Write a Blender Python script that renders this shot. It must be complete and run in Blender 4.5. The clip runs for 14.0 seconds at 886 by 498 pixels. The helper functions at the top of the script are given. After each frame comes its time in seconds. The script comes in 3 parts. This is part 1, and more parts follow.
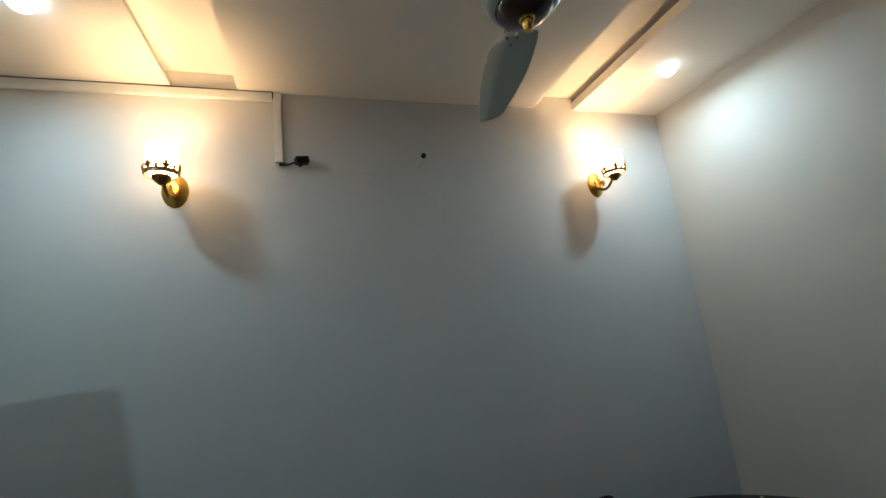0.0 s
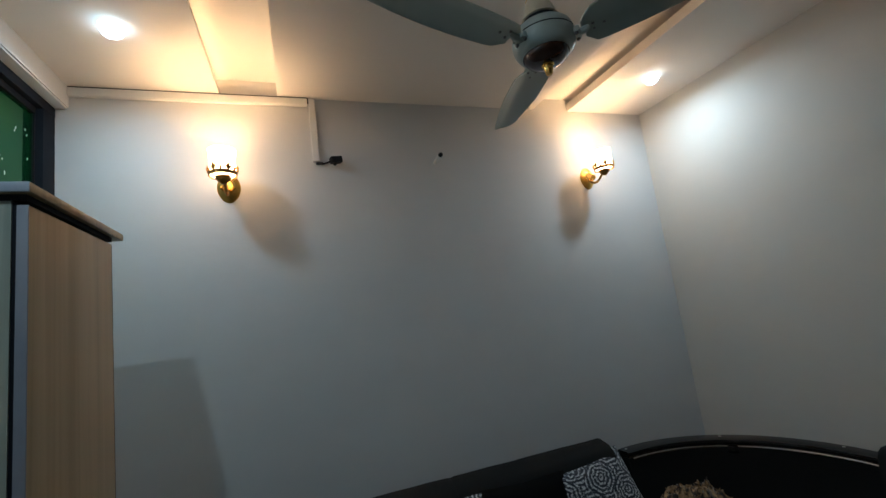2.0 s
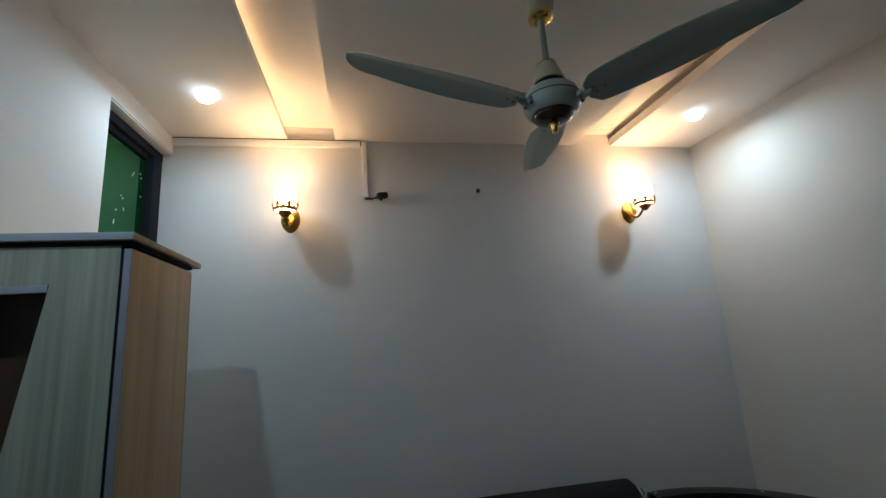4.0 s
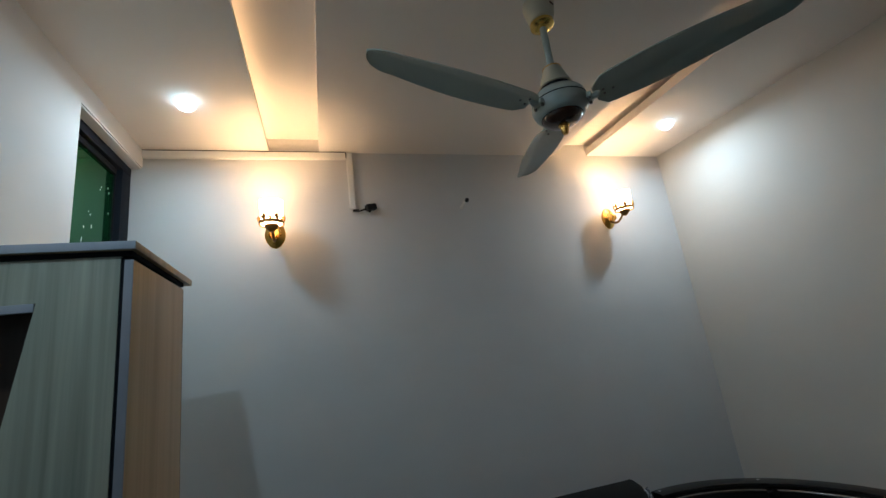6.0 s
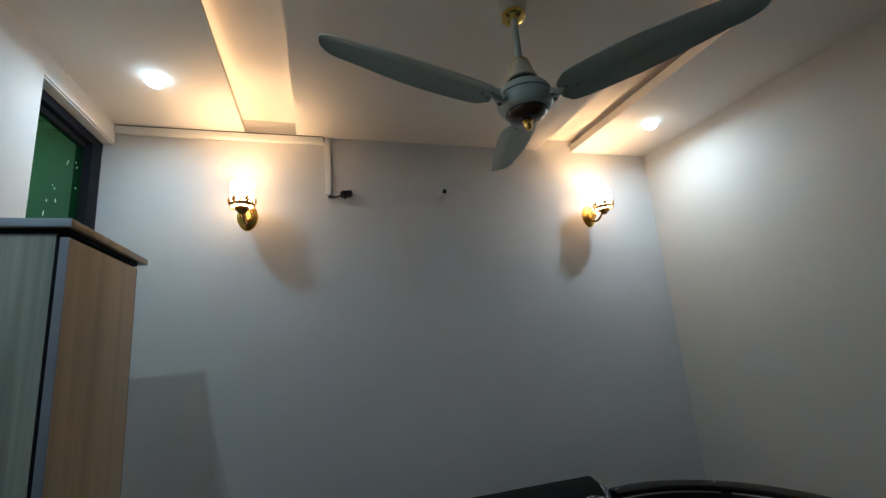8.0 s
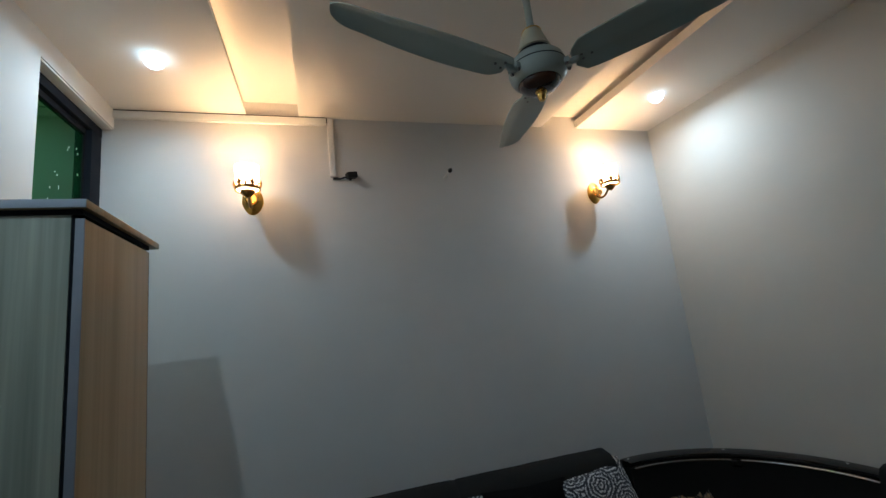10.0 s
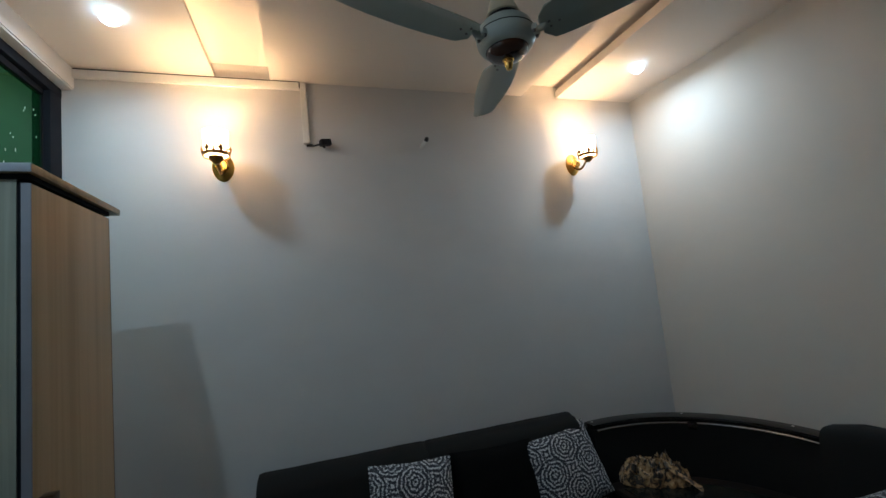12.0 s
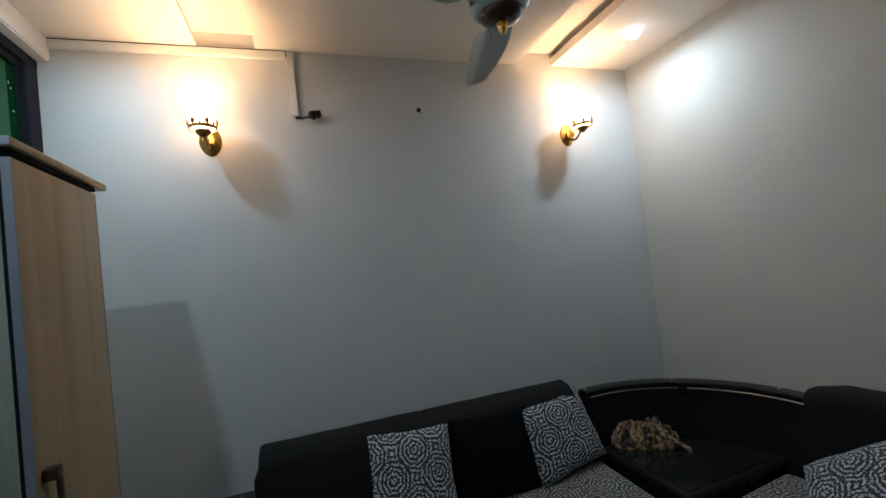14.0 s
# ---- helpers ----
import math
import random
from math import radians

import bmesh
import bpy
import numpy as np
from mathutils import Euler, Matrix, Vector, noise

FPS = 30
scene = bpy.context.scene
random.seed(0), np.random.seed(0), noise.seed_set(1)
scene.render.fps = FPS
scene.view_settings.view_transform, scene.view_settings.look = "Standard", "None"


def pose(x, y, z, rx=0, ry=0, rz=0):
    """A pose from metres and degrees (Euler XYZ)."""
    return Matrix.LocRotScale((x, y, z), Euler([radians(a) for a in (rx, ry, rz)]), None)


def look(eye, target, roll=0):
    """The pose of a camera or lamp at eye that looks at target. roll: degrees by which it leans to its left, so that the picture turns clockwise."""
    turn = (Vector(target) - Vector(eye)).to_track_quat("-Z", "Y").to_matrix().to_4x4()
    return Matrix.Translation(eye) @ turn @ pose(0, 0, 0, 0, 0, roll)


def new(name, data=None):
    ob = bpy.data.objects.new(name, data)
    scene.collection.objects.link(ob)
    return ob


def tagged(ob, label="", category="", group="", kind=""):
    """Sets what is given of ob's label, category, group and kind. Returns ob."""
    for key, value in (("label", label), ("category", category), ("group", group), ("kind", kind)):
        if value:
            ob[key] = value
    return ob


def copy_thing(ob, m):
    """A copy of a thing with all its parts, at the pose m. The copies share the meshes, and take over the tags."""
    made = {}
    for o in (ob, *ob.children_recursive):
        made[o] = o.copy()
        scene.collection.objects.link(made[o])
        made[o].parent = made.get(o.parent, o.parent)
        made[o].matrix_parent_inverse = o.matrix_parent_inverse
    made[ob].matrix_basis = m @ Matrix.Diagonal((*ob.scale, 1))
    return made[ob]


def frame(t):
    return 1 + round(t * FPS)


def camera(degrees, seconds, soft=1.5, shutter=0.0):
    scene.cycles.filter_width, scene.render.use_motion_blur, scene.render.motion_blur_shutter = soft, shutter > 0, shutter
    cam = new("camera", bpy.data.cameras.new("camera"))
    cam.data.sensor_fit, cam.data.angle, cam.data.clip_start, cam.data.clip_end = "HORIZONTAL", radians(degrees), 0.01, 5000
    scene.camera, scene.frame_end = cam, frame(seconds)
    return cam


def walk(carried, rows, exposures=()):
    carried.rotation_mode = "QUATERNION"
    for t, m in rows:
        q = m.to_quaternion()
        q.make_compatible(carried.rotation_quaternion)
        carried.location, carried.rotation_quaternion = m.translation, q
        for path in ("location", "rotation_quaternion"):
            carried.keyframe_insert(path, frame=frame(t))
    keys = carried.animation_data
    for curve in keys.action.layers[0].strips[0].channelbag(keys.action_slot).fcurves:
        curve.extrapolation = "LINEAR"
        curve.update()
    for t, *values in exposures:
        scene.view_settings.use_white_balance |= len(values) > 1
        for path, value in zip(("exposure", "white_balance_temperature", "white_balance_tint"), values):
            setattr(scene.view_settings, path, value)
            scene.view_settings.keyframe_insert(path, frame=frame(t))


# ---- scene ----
cam = camera(94.4, 14.0)
PATH = [
    (0, (1.205, -1.955, 1.679), (1.818, -0.089, 2.056), -6.8),
    (0.5, (1.184, -2.126, 1.688), (1.83, -0.271, 2.064), -7.9),
    (1, (1.156, -2.308, 1.656), (1.799, -0.435, 1.941), -2.8),
    (1.5, (1.042, -2.064, 1.674), (1.679, -0.191, 1.968), -7.3),
    (2, (0.935, -2.203, 1.675), (1.619, -0.345, 1.954), -7.5),
    (2.5, (0.89, -2.303, 1.659), (1.599, -0.461, 1.982), -4.8),
    (3, (0.959, -2.39, 1.691), (1.501, -0.509, 2.105), -5.2),
    (3.5, (1.062, -2.426, 1.667), (1.517, -0.516, 2.047), -3.5),
    (3.7, (1.068, -2.423, 1.693), (1.464, -0.502, 2.083), -3.5),
    (5.8, (1.014, -2.406, 1.727), (1.458, -0.495, 2.117), -7.7),
    (6, (0.873, -2.326, 1.678), (1.458, -0.471, 2.144), -7.6),
    (6.5, (0.863, -2.324, 1.688), (1.486, -0.485, 2.167), -5.2),
    (7, (0.87, -2.319, 1.684), (1.512, -0.479, 2.133), -5.1),
    (7.2, (0.929, -2.33, 1.672), (1.55, -0.479, 2.104), -4.1),
    (9.5, (1.057, -2.378, 1.689), (1.555, -0.48, 2.077), -7.2),
    (10, (0.962, -2.329, 1.652), (1.558, -0.451, 1.994), -6.4),
    (10.5, (1.005, -2.351, 1.65), (1.724, -0.51, 1.958), -3.3),
    (11, (1.076, -2.38, 1.656), (1.634, -0.475, 1.899), -3.3),
    (11.5, (1.087, -2.388, 1.647), (1.596, -0.467, 1.878), -2.8),
    (12, (1.044, -2.366, 1.642), (1.677, -0.478, 1.835), -5.8),
    (12.5, (1.043, -2.36, 1.647), (1.669, -0.463, 1.762), -6.0),
    (13, (1.073, -2.363, 1.627), (1.64, -0.451, 1.776), -4.8),
    (13.5, (1.09, -2.366, 1.628), (1.681, -0.457, 1.706), -3.9),
    (14, (1.044, -2.357, 1.63), (1.694, -0.466, 1.701), -6.7),
]
walk(cam, [(t, look(eye, target, roll)) for t, eye, target, roll in PATH],
     exposures=[(0.0, -0.01, 6250, 4), (0.5, -0.20, 6250, 5), (1.5, -0.03, 6250, 9), (3.0, -0.05, 6250, 11), (11.0, -0.02, 6250, 11), (12.5, 0.13, 6250, 12), (14.0, 0.24, 6250, 12)])

# ---- light ----
world = bpy.data.worlds.new("night")
world.use_nodes = True
world.node_tree.nodes["Background"].inputs[0].default_value = (0.02, 0.025, 0.04, 1)
world.node_tree.nodes["Background"].inputs[1].default_value = 0.05
scene.world = world

COOL, WARM = (0.61, 0.85, 1.0), (1.0, 0.632, 0.328)
DOWN_POWER, SCONCE_GLOW, BULB_GLOW, STRIP_GLOW = 4.65, 15.0, 480.0, 11.0
# FY: the unseen far wall, set well back so less light bounces.
LX, RX, BY, FY, CZ = 0.015, 3.433, 0.0, -4.6, 2.90
DOWNLIGHTS = ((0.346, -0.474, 1.0), (0.332, -1.89, 1.6), (3.072, -0.462, 1.40))
for dx, dy, share in DOWNLIGHTS:
    lamp = bpy.data.lights.new("downlight_lamp", "AREA")
    lamp.shape, lamp.size, lamp.color = "DISK", 0.058, COOL
    lamp.energy = DOWN_POWER * share
    lamp.spread = radians(176)
    new("downlight_lamp", lamp).matrix_world = pose(dx, dy, CZ - 0.051)


# ---- materials ----
def mat(name, colour, rough=0.5, metal=0.0, vary=0.08, scale=6.0, grain=0.0, grain_scale=200.0, bump=0.0, coat=0.0,
        sheen=0.0, spec=0.5, stretch=(1, 1, 1), relief=0.0):
    """A painted, woven or metal surface with blotches at one scale and grain at another."""
    m = bpy.data.materials.new(name)
    m.use_nodes = True
    n, l = m.node_tree.nodes, m.node_tree.links
    b = n["Principled BSDF"]
    b.inputs["Roughness"].default_value, b.inputs["Metallic"].default_value = rough, metal
    b.inputs["Coat Weight"].default_value, b.inputs["Sheen Weight"].default_value = coat, sheen
    b.inputs["Specular IOR Level"].default_value = spec
    co = n.new("ShaderNodeTexCoord")
    mp = n.new("ShaderNodeMapping")
    mp.inputs["Scale"].default_value = stretch
    l.new(co.outputs["Object"], mp.inputs[0])
    big, fine = n.new("ShaderNodeTexNoise"), n.new("ShaderNodeTexNoise")
    big.inputs["Scale"].default_value, big.inputs["Detail"].default_value = scale, 4
    fine.inputs["Scale"].default_value, fine.inputs["Detail"].default_value = grain_scale, 3
    l.new(mp.outputs[0], big.inputs["Vector"])
    l.new(mp.outputs[0], fine.inputs["Vector"])
    mix = n.new("ShaderNodeMix")
    mix.data_type = "RGBA"
    mix.inputs[6].default_value = (*[c * (1 - vary) for c in colour], 1)
    mix.inputs[7].default_value = (*[min(1, c * (1 + vary)) for c in colour], 1)
    add = n.new("ShaderNodeMath")
    add.operation = "MULTIPLY_ADD"
    add.inputs[1].default_value = grain
    l.new(fine.outputs[0], add.inputs[0])
    l.new(big.outputs[0], add.inputs[2])
    l.new(add.outputs[0], mix.inputs[0])
    l.new(mix.outputs[2], b.inputs["Base Color"])
    rr = n.new("ShaderNodeMapRange")
    rr.inputs[3].default_value, rr.inputs[4].default_value = rough * 0.85, min(1, rough * 1.15)
    l.new(big.outputs[0], rr.inputs[0])
    l.new(rr.outputs[0], b.inputs["Roughness"])
    if bump:
        bp = n.new("ShaderNodeBump")
        bp.inputs["Strength"].default_value, bp.inputs["Distance"].default_value = bump, 0.002
        l.new(fine.outputs[0], bp.inputs["Height"])
        l.new(bp.outputs[0], b.inputs["Normal"])
        if relief:
            uneven, trowel = n.new("ShaderNodeBump"), n.new("ShaderNodeTexNoise")
            trowel.inputs["Scale"].default_value, trowel.inputs["Detail"].default_value = 9.0, 3
            l.new(mp.outputs[0], trowel.inputs["Vector"])
            uneven.inputs["Strength"].default_value, uneven.inputs["Distance"].default_value = relief, 0.006
            l.new(trowel.outputs[0], uneven.inputs["Height"])
            l.new(uneven.outputs[0], bp.inputs["Normal"])
    return m


def glow(name, colour, strength):
    m = bpy.data.materials.new(name)
    m.use_nodes = True
    b = m.node_tree.nodes["Principled BSDF"]
    b.inputs["Base Color"].default_value = (0.9, 0.88, 0.82, 1)
    b.inputs["Roughness"].default_value = 0.35
    b.inputs["Emission Color"].default_value = (*colour, 1)
    b.inputs["Emission Strength"].default_value = strength
    return m


def wood(name, dark, light, along="Z", rough=0.4):
    """Laminate with long soft streaks along one axis and fine pores."""
    m = bpy.data.materials.new(name)
    m.use_nodes = True
    n, l = m.node_tree.nodes, m.node_tree.links
    b = n["Principled BSDF"]
    b.inputs["Roughness"].default_value = rough
    co = n.new("ShaderNodeTexCoord")
    outs = []
    for s, k, d in ((16, 0.7, 5), (90, 1.5, 3)):
        mp = n.new("ShaderNodeMapping")
        mp.inputs["Scale"].default_value = [k if a == along else s for a in "XYZ"]
        t = n.new("ShaderNodeTexNoise")
        t.inputs["Scale"].default_value, t.inputs["Detail"].default_value = 1.0, d
        t.inputs["Distortion"].default_value = 0.6
        l.new(co.outputs["Object"], mp.inputs[0])
        l.new(mp.outputs[0], t.inputs["Vector"])
        outs.append(t)
    add = n.new("ShaderNodeMath")
    add.operation = "MULTIPLY_ADD"
    add.inputs[1].default_value = 0.35
    l.new(outs[1].outputs[0], add.inputs[0])
    l.new(outs[0].outputs[0], add.inputs[2])
    ramp = n.new("ShaderNodeValToRGB")
    ramp.color_ramp.elements[0].position, ramp.color_ramp.elements[0].color = 0.42, (*dark, 1)
    ramp.color_ramp.elements[1].position, ramp.color_ramp.elements[1].color = 0.85, (*light, 1)
    l.new(add.outputs[0], ramp.inputs[0])
    l.new(ramp.outputs[0], b.inputs["Base Color"])
    bp = n.new("ShaderNodeBump")
    bp.inputs["Strength"].default_value, bp.inputs["Distance"].default_value = 0.15, 0.001
    l.new(outs[1].outputs[0], bp.inputs["Height"])
    l.new(bp.outputs[0], b.inputs["Normal"])
    return m


def patterned(name, dark, mid, light, scale, rings, rough=0.85):
    """Woven fabric with rows of scalloped medallions on a dark ground, with a weave on top."""
    m = bpy.data.materials.new(name)
    m.use_nodes = True
    n, l = m.node_tree.nodes, m.node_tree.links
    b = n["Principled BSDF"]
    b.inputs["Roughness"].default_value, b.inputs["Sheen Weight"].default_value = rough, 0.2
    co = n.new("ShaderNodeTexCoord")
    warp = n.new("ShaderNodeTexNoise")
    warp.inputs["Scale"].default_value, warp.inputs["Detail"].default_value = scale * 5.0, 3
    l.new(co.outputs["UV"], warp.inputs["Vector"])
    shift = n.new("ShaderNodeVectorMath")
    shift.operation = "MULTIPLY_ADD"
    shift.inputs[1].default_value = (0.045,) * 3
    l.new(warp.outputs["Color"], shift.inputs[0])
    l.new(co.outputs["UV"], shift.inputs[2])
    turn = n.new("ShaderNodeMapping")
    turn.inputs["Scale"].default_value, turn.inputs["Rotation"].default_value = (scale, scale, 1), (0, 0, radians(45))
    l.new(shift.outputs[0], turn.inputs[0])
    cell = n.new("ShaderNodeVectorMath")
    cell.operation = "FRACTION"
    l.new(turn.outputs[0], cell.inputs[0])
    mid_c = n.new("ShaderNodeVectorMath")
    mid_c.operation = "SUBTRACT"
    mid_c.inputs[1].default_value = (0.5, 0.5, 0)
    l.new(cell.outputs[0], mid_c.inputs[0])
    xyz = n.new("ShaderNodeSeparateXYZ")
    l.new(mid_c.outputs[0], xyz.inputs[0])
    ang = n.new("ShaderNodeMath")
    ang.operation = "ARCTAN2"
    l.new(xyz.outputs[0], ang.inputs[0])
    l.new(xyz.outputs[1], ang.inputs[1])
    flat = n.new("ShaderNodeCombineXYZ")
    l.new(xyz.outputs[0], flat.inputs[0])
    l.new(xyz.outputs[1], flat.inputs[1])
    dist = n.new("ShaderNodeVectorMath")
    dist.operation = "LENGTH"
    l.new(flat.outputs[0], dist.inputs[0])
    petals = n.new("ShaderNodeMath")
    petals.operation = "MULTIPLY"
    petals.inputs[1].default_value = 8
    l.new(ang.outputs[0], petals.inputs[0])
    psin = n.new("ShaderNodeMath")
    psin.operation = "SINE"
    l.new(petals.outputs[0], psin.inputs[0])
    sine = n.new("ShaderNodeMath")
    sine.operation = "MULTIPLY_ADD"
    sine.inputs[1].default_value = rings
    lobes = n.new("ShaderNodeMath")
    lobes.operation = "MULTIPLY_ADD"
    lobes.inputs[1].default_value, lobes.inputs[2].default_value = 0.7, -1.25
    l.new(psin.outputs[0], lobes.inputs[0])
    l.new(dist.outputs["Value"], sine.inputs[0])
    l.new(lobes.outputs[0], sine.inputs[2])
    wave = n.new("ShaderNodeMath")
    wave.operation = "SINE"
    l.new(sine.outputs[0], wave.inputs[0])
    fine = n.new("ShaderNodeTexNoise")
    fine.inputs["Scale"].default_value, fine.inputs["Detail"].default_value = scale * 18, 2
    l.new(co.outputs["UV"], fine.inputs["Vector"])
    mul = n.new("ShaderNodeMath")
    mul.operation = "MULTIPLY_ADD"
    mul.inputs[1].default_value, mul.inputs[2].default_value = 0.29, -0.66
    l.new(wave.outputs[0], mul.inputs[0])
    tot = n.new("ShaderNodeMath")
    tot.operation = "MULTIPLY_ADD"
    tot.inputs[1].default_value = 2.2
    l.new(fine.outputs[0], tot.inputs[0])
    l.new(mul.outputs[0], tot.inputs[2])
    ramp = n.new("ShaderNodeValToRGB")
    e = ramp.color_ramp.elements
    e[0].position, e[0].color = 0.28, (*dark, 1)
    e[1].position, e[1].color = 0.74, (*light, 1)
    k = e.new(0.5)
    k.color = (*mid, 1)
    l.new(tot.outputs[0], ramp.inputs[0])
    l.new(ramp.outputs[0], b.inputs["Base Color"])
    bp = n.new("ShaderNodeBump")
    bp.inputs["Strength"].default_value, bp.inputs["Distance"].default_value = 0.5, 0.003
    l.new(tot.outputs[0], bp.inputs["Height"])
    l.new(bp.outputs[0], b.inputs["Normal"])
    return m


def animal_print(name):
    """Tan cloth with dark irregular spots."""
    m = bpy.data.materials.new(name)
    m.use_nodes = True
    n, l = m.node_tree.nodes, m.node_tree.links
    b = n["Principled BSDF"]
    b.inputs["Roughness"].default_value, b.inputs["Sheen Weight"].default_value = 0.6, 0.3
    co = n.new("ShaderNodeTexCoord")
    t = n.new("ShaderNodeTexNoise")
    t.inputs["Scale"].default_value, t.inputs["Detail"].default_value, t.inputs["Distortion"].default_value = 27, 3, 1.5
    l.new(co.outputs["Object"], t.inputs["Vector"])
    ramp = n.new("ShaderNodeValToRGB")
    e = ramp.color_ramp.elements
    e[0].position, e[0].color = 0.43, (0.022, 0.013, 0.007, 1)
    e[1].position, e[1].color = 0.55, (0.36, 0.21, 0.090, 1)
    k = e.new(0.70)
    k.color = (0.52, 0.37, 0.20, 1)
    l.new(t.outputs[0], ramp.inputs[0])
    l.new(ramp.outputs[0], b.inputs["Base Color"])
    return m


# One paint twice: a brighter copy for the west, a darkened one behind the sofa.
WALL_LIT = mat("wall_paint_lit", (0.66, 0.65, 0.635), 0.75, vary=0.05, scale=3.0, grain=0.3, grain_scale=260, bump=0.25, stretch=(1, 1, 1.6), relief=0.3)
WALL_SHADED = mat("wall_paint_shaded", (0.612, 0.602, 0.592), 0.75, vary=0.055, scale=3.0, grain=0.3, grain_scale=260, bump=0.28, stretch=(1, 1, 1.6), relief=0.34)
CREAM = mat("cream_wall_paint", (0.592, 0.564, 0.518), 0.75, vary=0.045, scale=2.2, grain=0.3, grain_scale=260, bump=0.25, stretch=(1, 1, 1.6), relief=0.3)
# Unseen south wall: dark only to hold down bounced light.
UNSEEN_DARK = mat("dark_unseen_wall", (0.22, 0.19, 0.16), 0.7, vary=0.05, scale=2.0, grain=0.2, bump=0.1)
CEIL = mat("ceiling_paint", (0.79, 0.745, 0.695), 0.8, vary=0.025, scale=1.6, grain=0.2, grain_scale=180, bump=0.08)
# Unseen floor, kept dark to weaken the bounce from below.
FLOOR = mat("dark_unseen_floor", (0.09, 0.08, 0.07), 0.3, vary=0.1, scale=3, grain=0.2)
PVC = mat("white_plastic", (0.74, 0.73, 0.70), 0.45, vary=0.04, scale=8)
BLACK_PLASTIC = mat("black_plastic", (0.010, 0.010, 0.011), 0.5, vary=0.2, spec=0.3)
FRAME = mat("slate_frame_paint", (0.011, 0.013, 0.018), 0.7, vary=0.15, scale=12, grain=0.2, spec=0.10)
PANE = mat("green_coated_glass", (0.012, 0.135, 0.042), 0.07, metal=0.8, vary=0.2, scale=5)
SPLASH = mat("dried_white_paint", (0.62, 0.66, 0.62), 0.8, vary=0.15, scale=60)
FAN_WHITE = mat("fan_enamel", (0.40, 0.47, 0.45), 0.35, vary=0.04, scale=5, coat=0.2)
FAN_BLADE = mat("fan_blade_enamel", (0.38, 0.45, 0.415), 0.45, vary=0.06, scale=7, coat=0.1)
FAN_CREAM = mat("fan_cream_plastic", (0.58, 0.54, 0.42), 0.4, vary=0.05)
BRONZED = mat("bronzed_brass", (0.30, 0.165, 0.050), 0.42, metal=1.0, vary=0.3, scale=45, grain=0.3, bump=0.2)
GOLD = mat("polished_brass", (0.85, 0.56, 0.16), 0.2, metal=1.0, vary=0.12, scale=30)
OLD_GOLD = mat("antique_brass", (0.62, 0.38, 0.095), 0.34, metal=1.0, vary=0.25, scale=40, grain=0.3, bump=0.2)
BROWN = mat("brown_lacquer", (0.06, 0.022, 0.012), 0.2, vary=0.25, scale=18, coat=0.6)
STEEL = mat("bracket_steel", (0.22, 0.22, 0.22), 0.35, metal=1.0, vary=0.15)
CHROME = mat("chromed_screw", (0.80, 0.80, 0.80), 0.18, metal=1.0, vary=0.05)
OAK = wood("oak_laminate", (0.312, 0.224, 0.114), (0.448, 0.328, 0.188))
GREY_WOOD = wood("grey_green_laminate", (0.13, 0.15, 0.12), (0.34, 0.345, 0.275))
EDGE = mat("slate_edge_band", (0.27, 0.29, 0.33), 0.35, vary=0.12, scale=15)
DARK_EDGE = mat("slate_door_band", (0.18, 0.185, 0.21), 0.35, vary=0.15, scale=15)
# Near-black for the sash and motor seam, and for shade painted into gaps.
DARK_GAP = mat("dark_gaps_and_sash", (0.009, 0.009, 0.011), 0.8, vary=0.2, spec=0.12)
NICHE = wood("dark_walnut_laminate", (0.030, 0.016, 0.010), (0.065, 0.034, 0.020))
BRONZE = mat("bronze_handle", (0.13, 0.085, 0.05), 0.35, metal=0.9, vary=0.2)
SOFA = mat("black_upholstery", (0.010, 0.0098, 0.0092), 0.85, vary=0.3, scale=10, grain=0.4, grain_scale=420, bump=0.35, spec=0.2)
VELVET = mat("black_velvet", (0.003, 0.003, 0.003), 0.95, vary=0.3, scale=14, grain=0.3, bump=0.2, spec=0.1)
LACQUER = mat("black_lacquer", (0.009, 0.007, 0.006), 0.11, vary=0.3, scale=6, spec=0.6)
GLOSS = mat("polished_trim_strip", (0.32, 0.31, 0.30), 0.24, metal=1.0, vary=0.15, scale=8)
TABLE = mat("dark_polished_top", (0.014, 0.010, 0.008), 0.32, vary=0.3, scale=9, spec=0.3)
TABLE_GLASS = mat("black_table_glass", (0.011, 0.012, 0.010), 0.16, vary=0.3, scale=7, spec=0.5)
PRINT = patterned("medallion_fabric", (0.012, 0.014, 0.022), (0.075, 0.085, 0.11), (0.58, 0.59, 0.60), 2.65, 50)
SEAT_PRINT = patterned("seat_fabric", (0.014, 0.013, 0.012), (0.075, 0.07, 0.06), (0.46, 0.43, 0.37), 3.3, 50)
SCARF = animal_print("spotted_cloth")
LENS = glow("lit_lens", COOL, 11.0)
SHADE = glow("lit_glass_shade", WARM, SCONCE_GLOW)
BULB = glow("lit_bulb", WARM, BULB_GLOW)
STRIP = glow("lit_strip", WARM, STRIP_GLOW)


# ---- mesh helpers ----
def thing(name, label, category, m=None, group=""):
    e = tagged(new(name), label, category, group)
    if m is not None:
        e.matrix_world = m
    return e


def part(name, bm, material, parent=None, label="", smooth=True, kind=""):
    me = bpy.data.meshes.new(name)
    bmesh.ops.recalc_face_normals(bm, faces=bm.faces)
    bm.to_mesh(me)
    bm.free()
    me.materials.append(material)
    if smooth:
        me.shade_smooth()
        me.set_sharp_from_angle(angle=radians(40))
    ob = new(name, me)
    ob.parent = parent
    return tagged(ob, label, kind=kind)


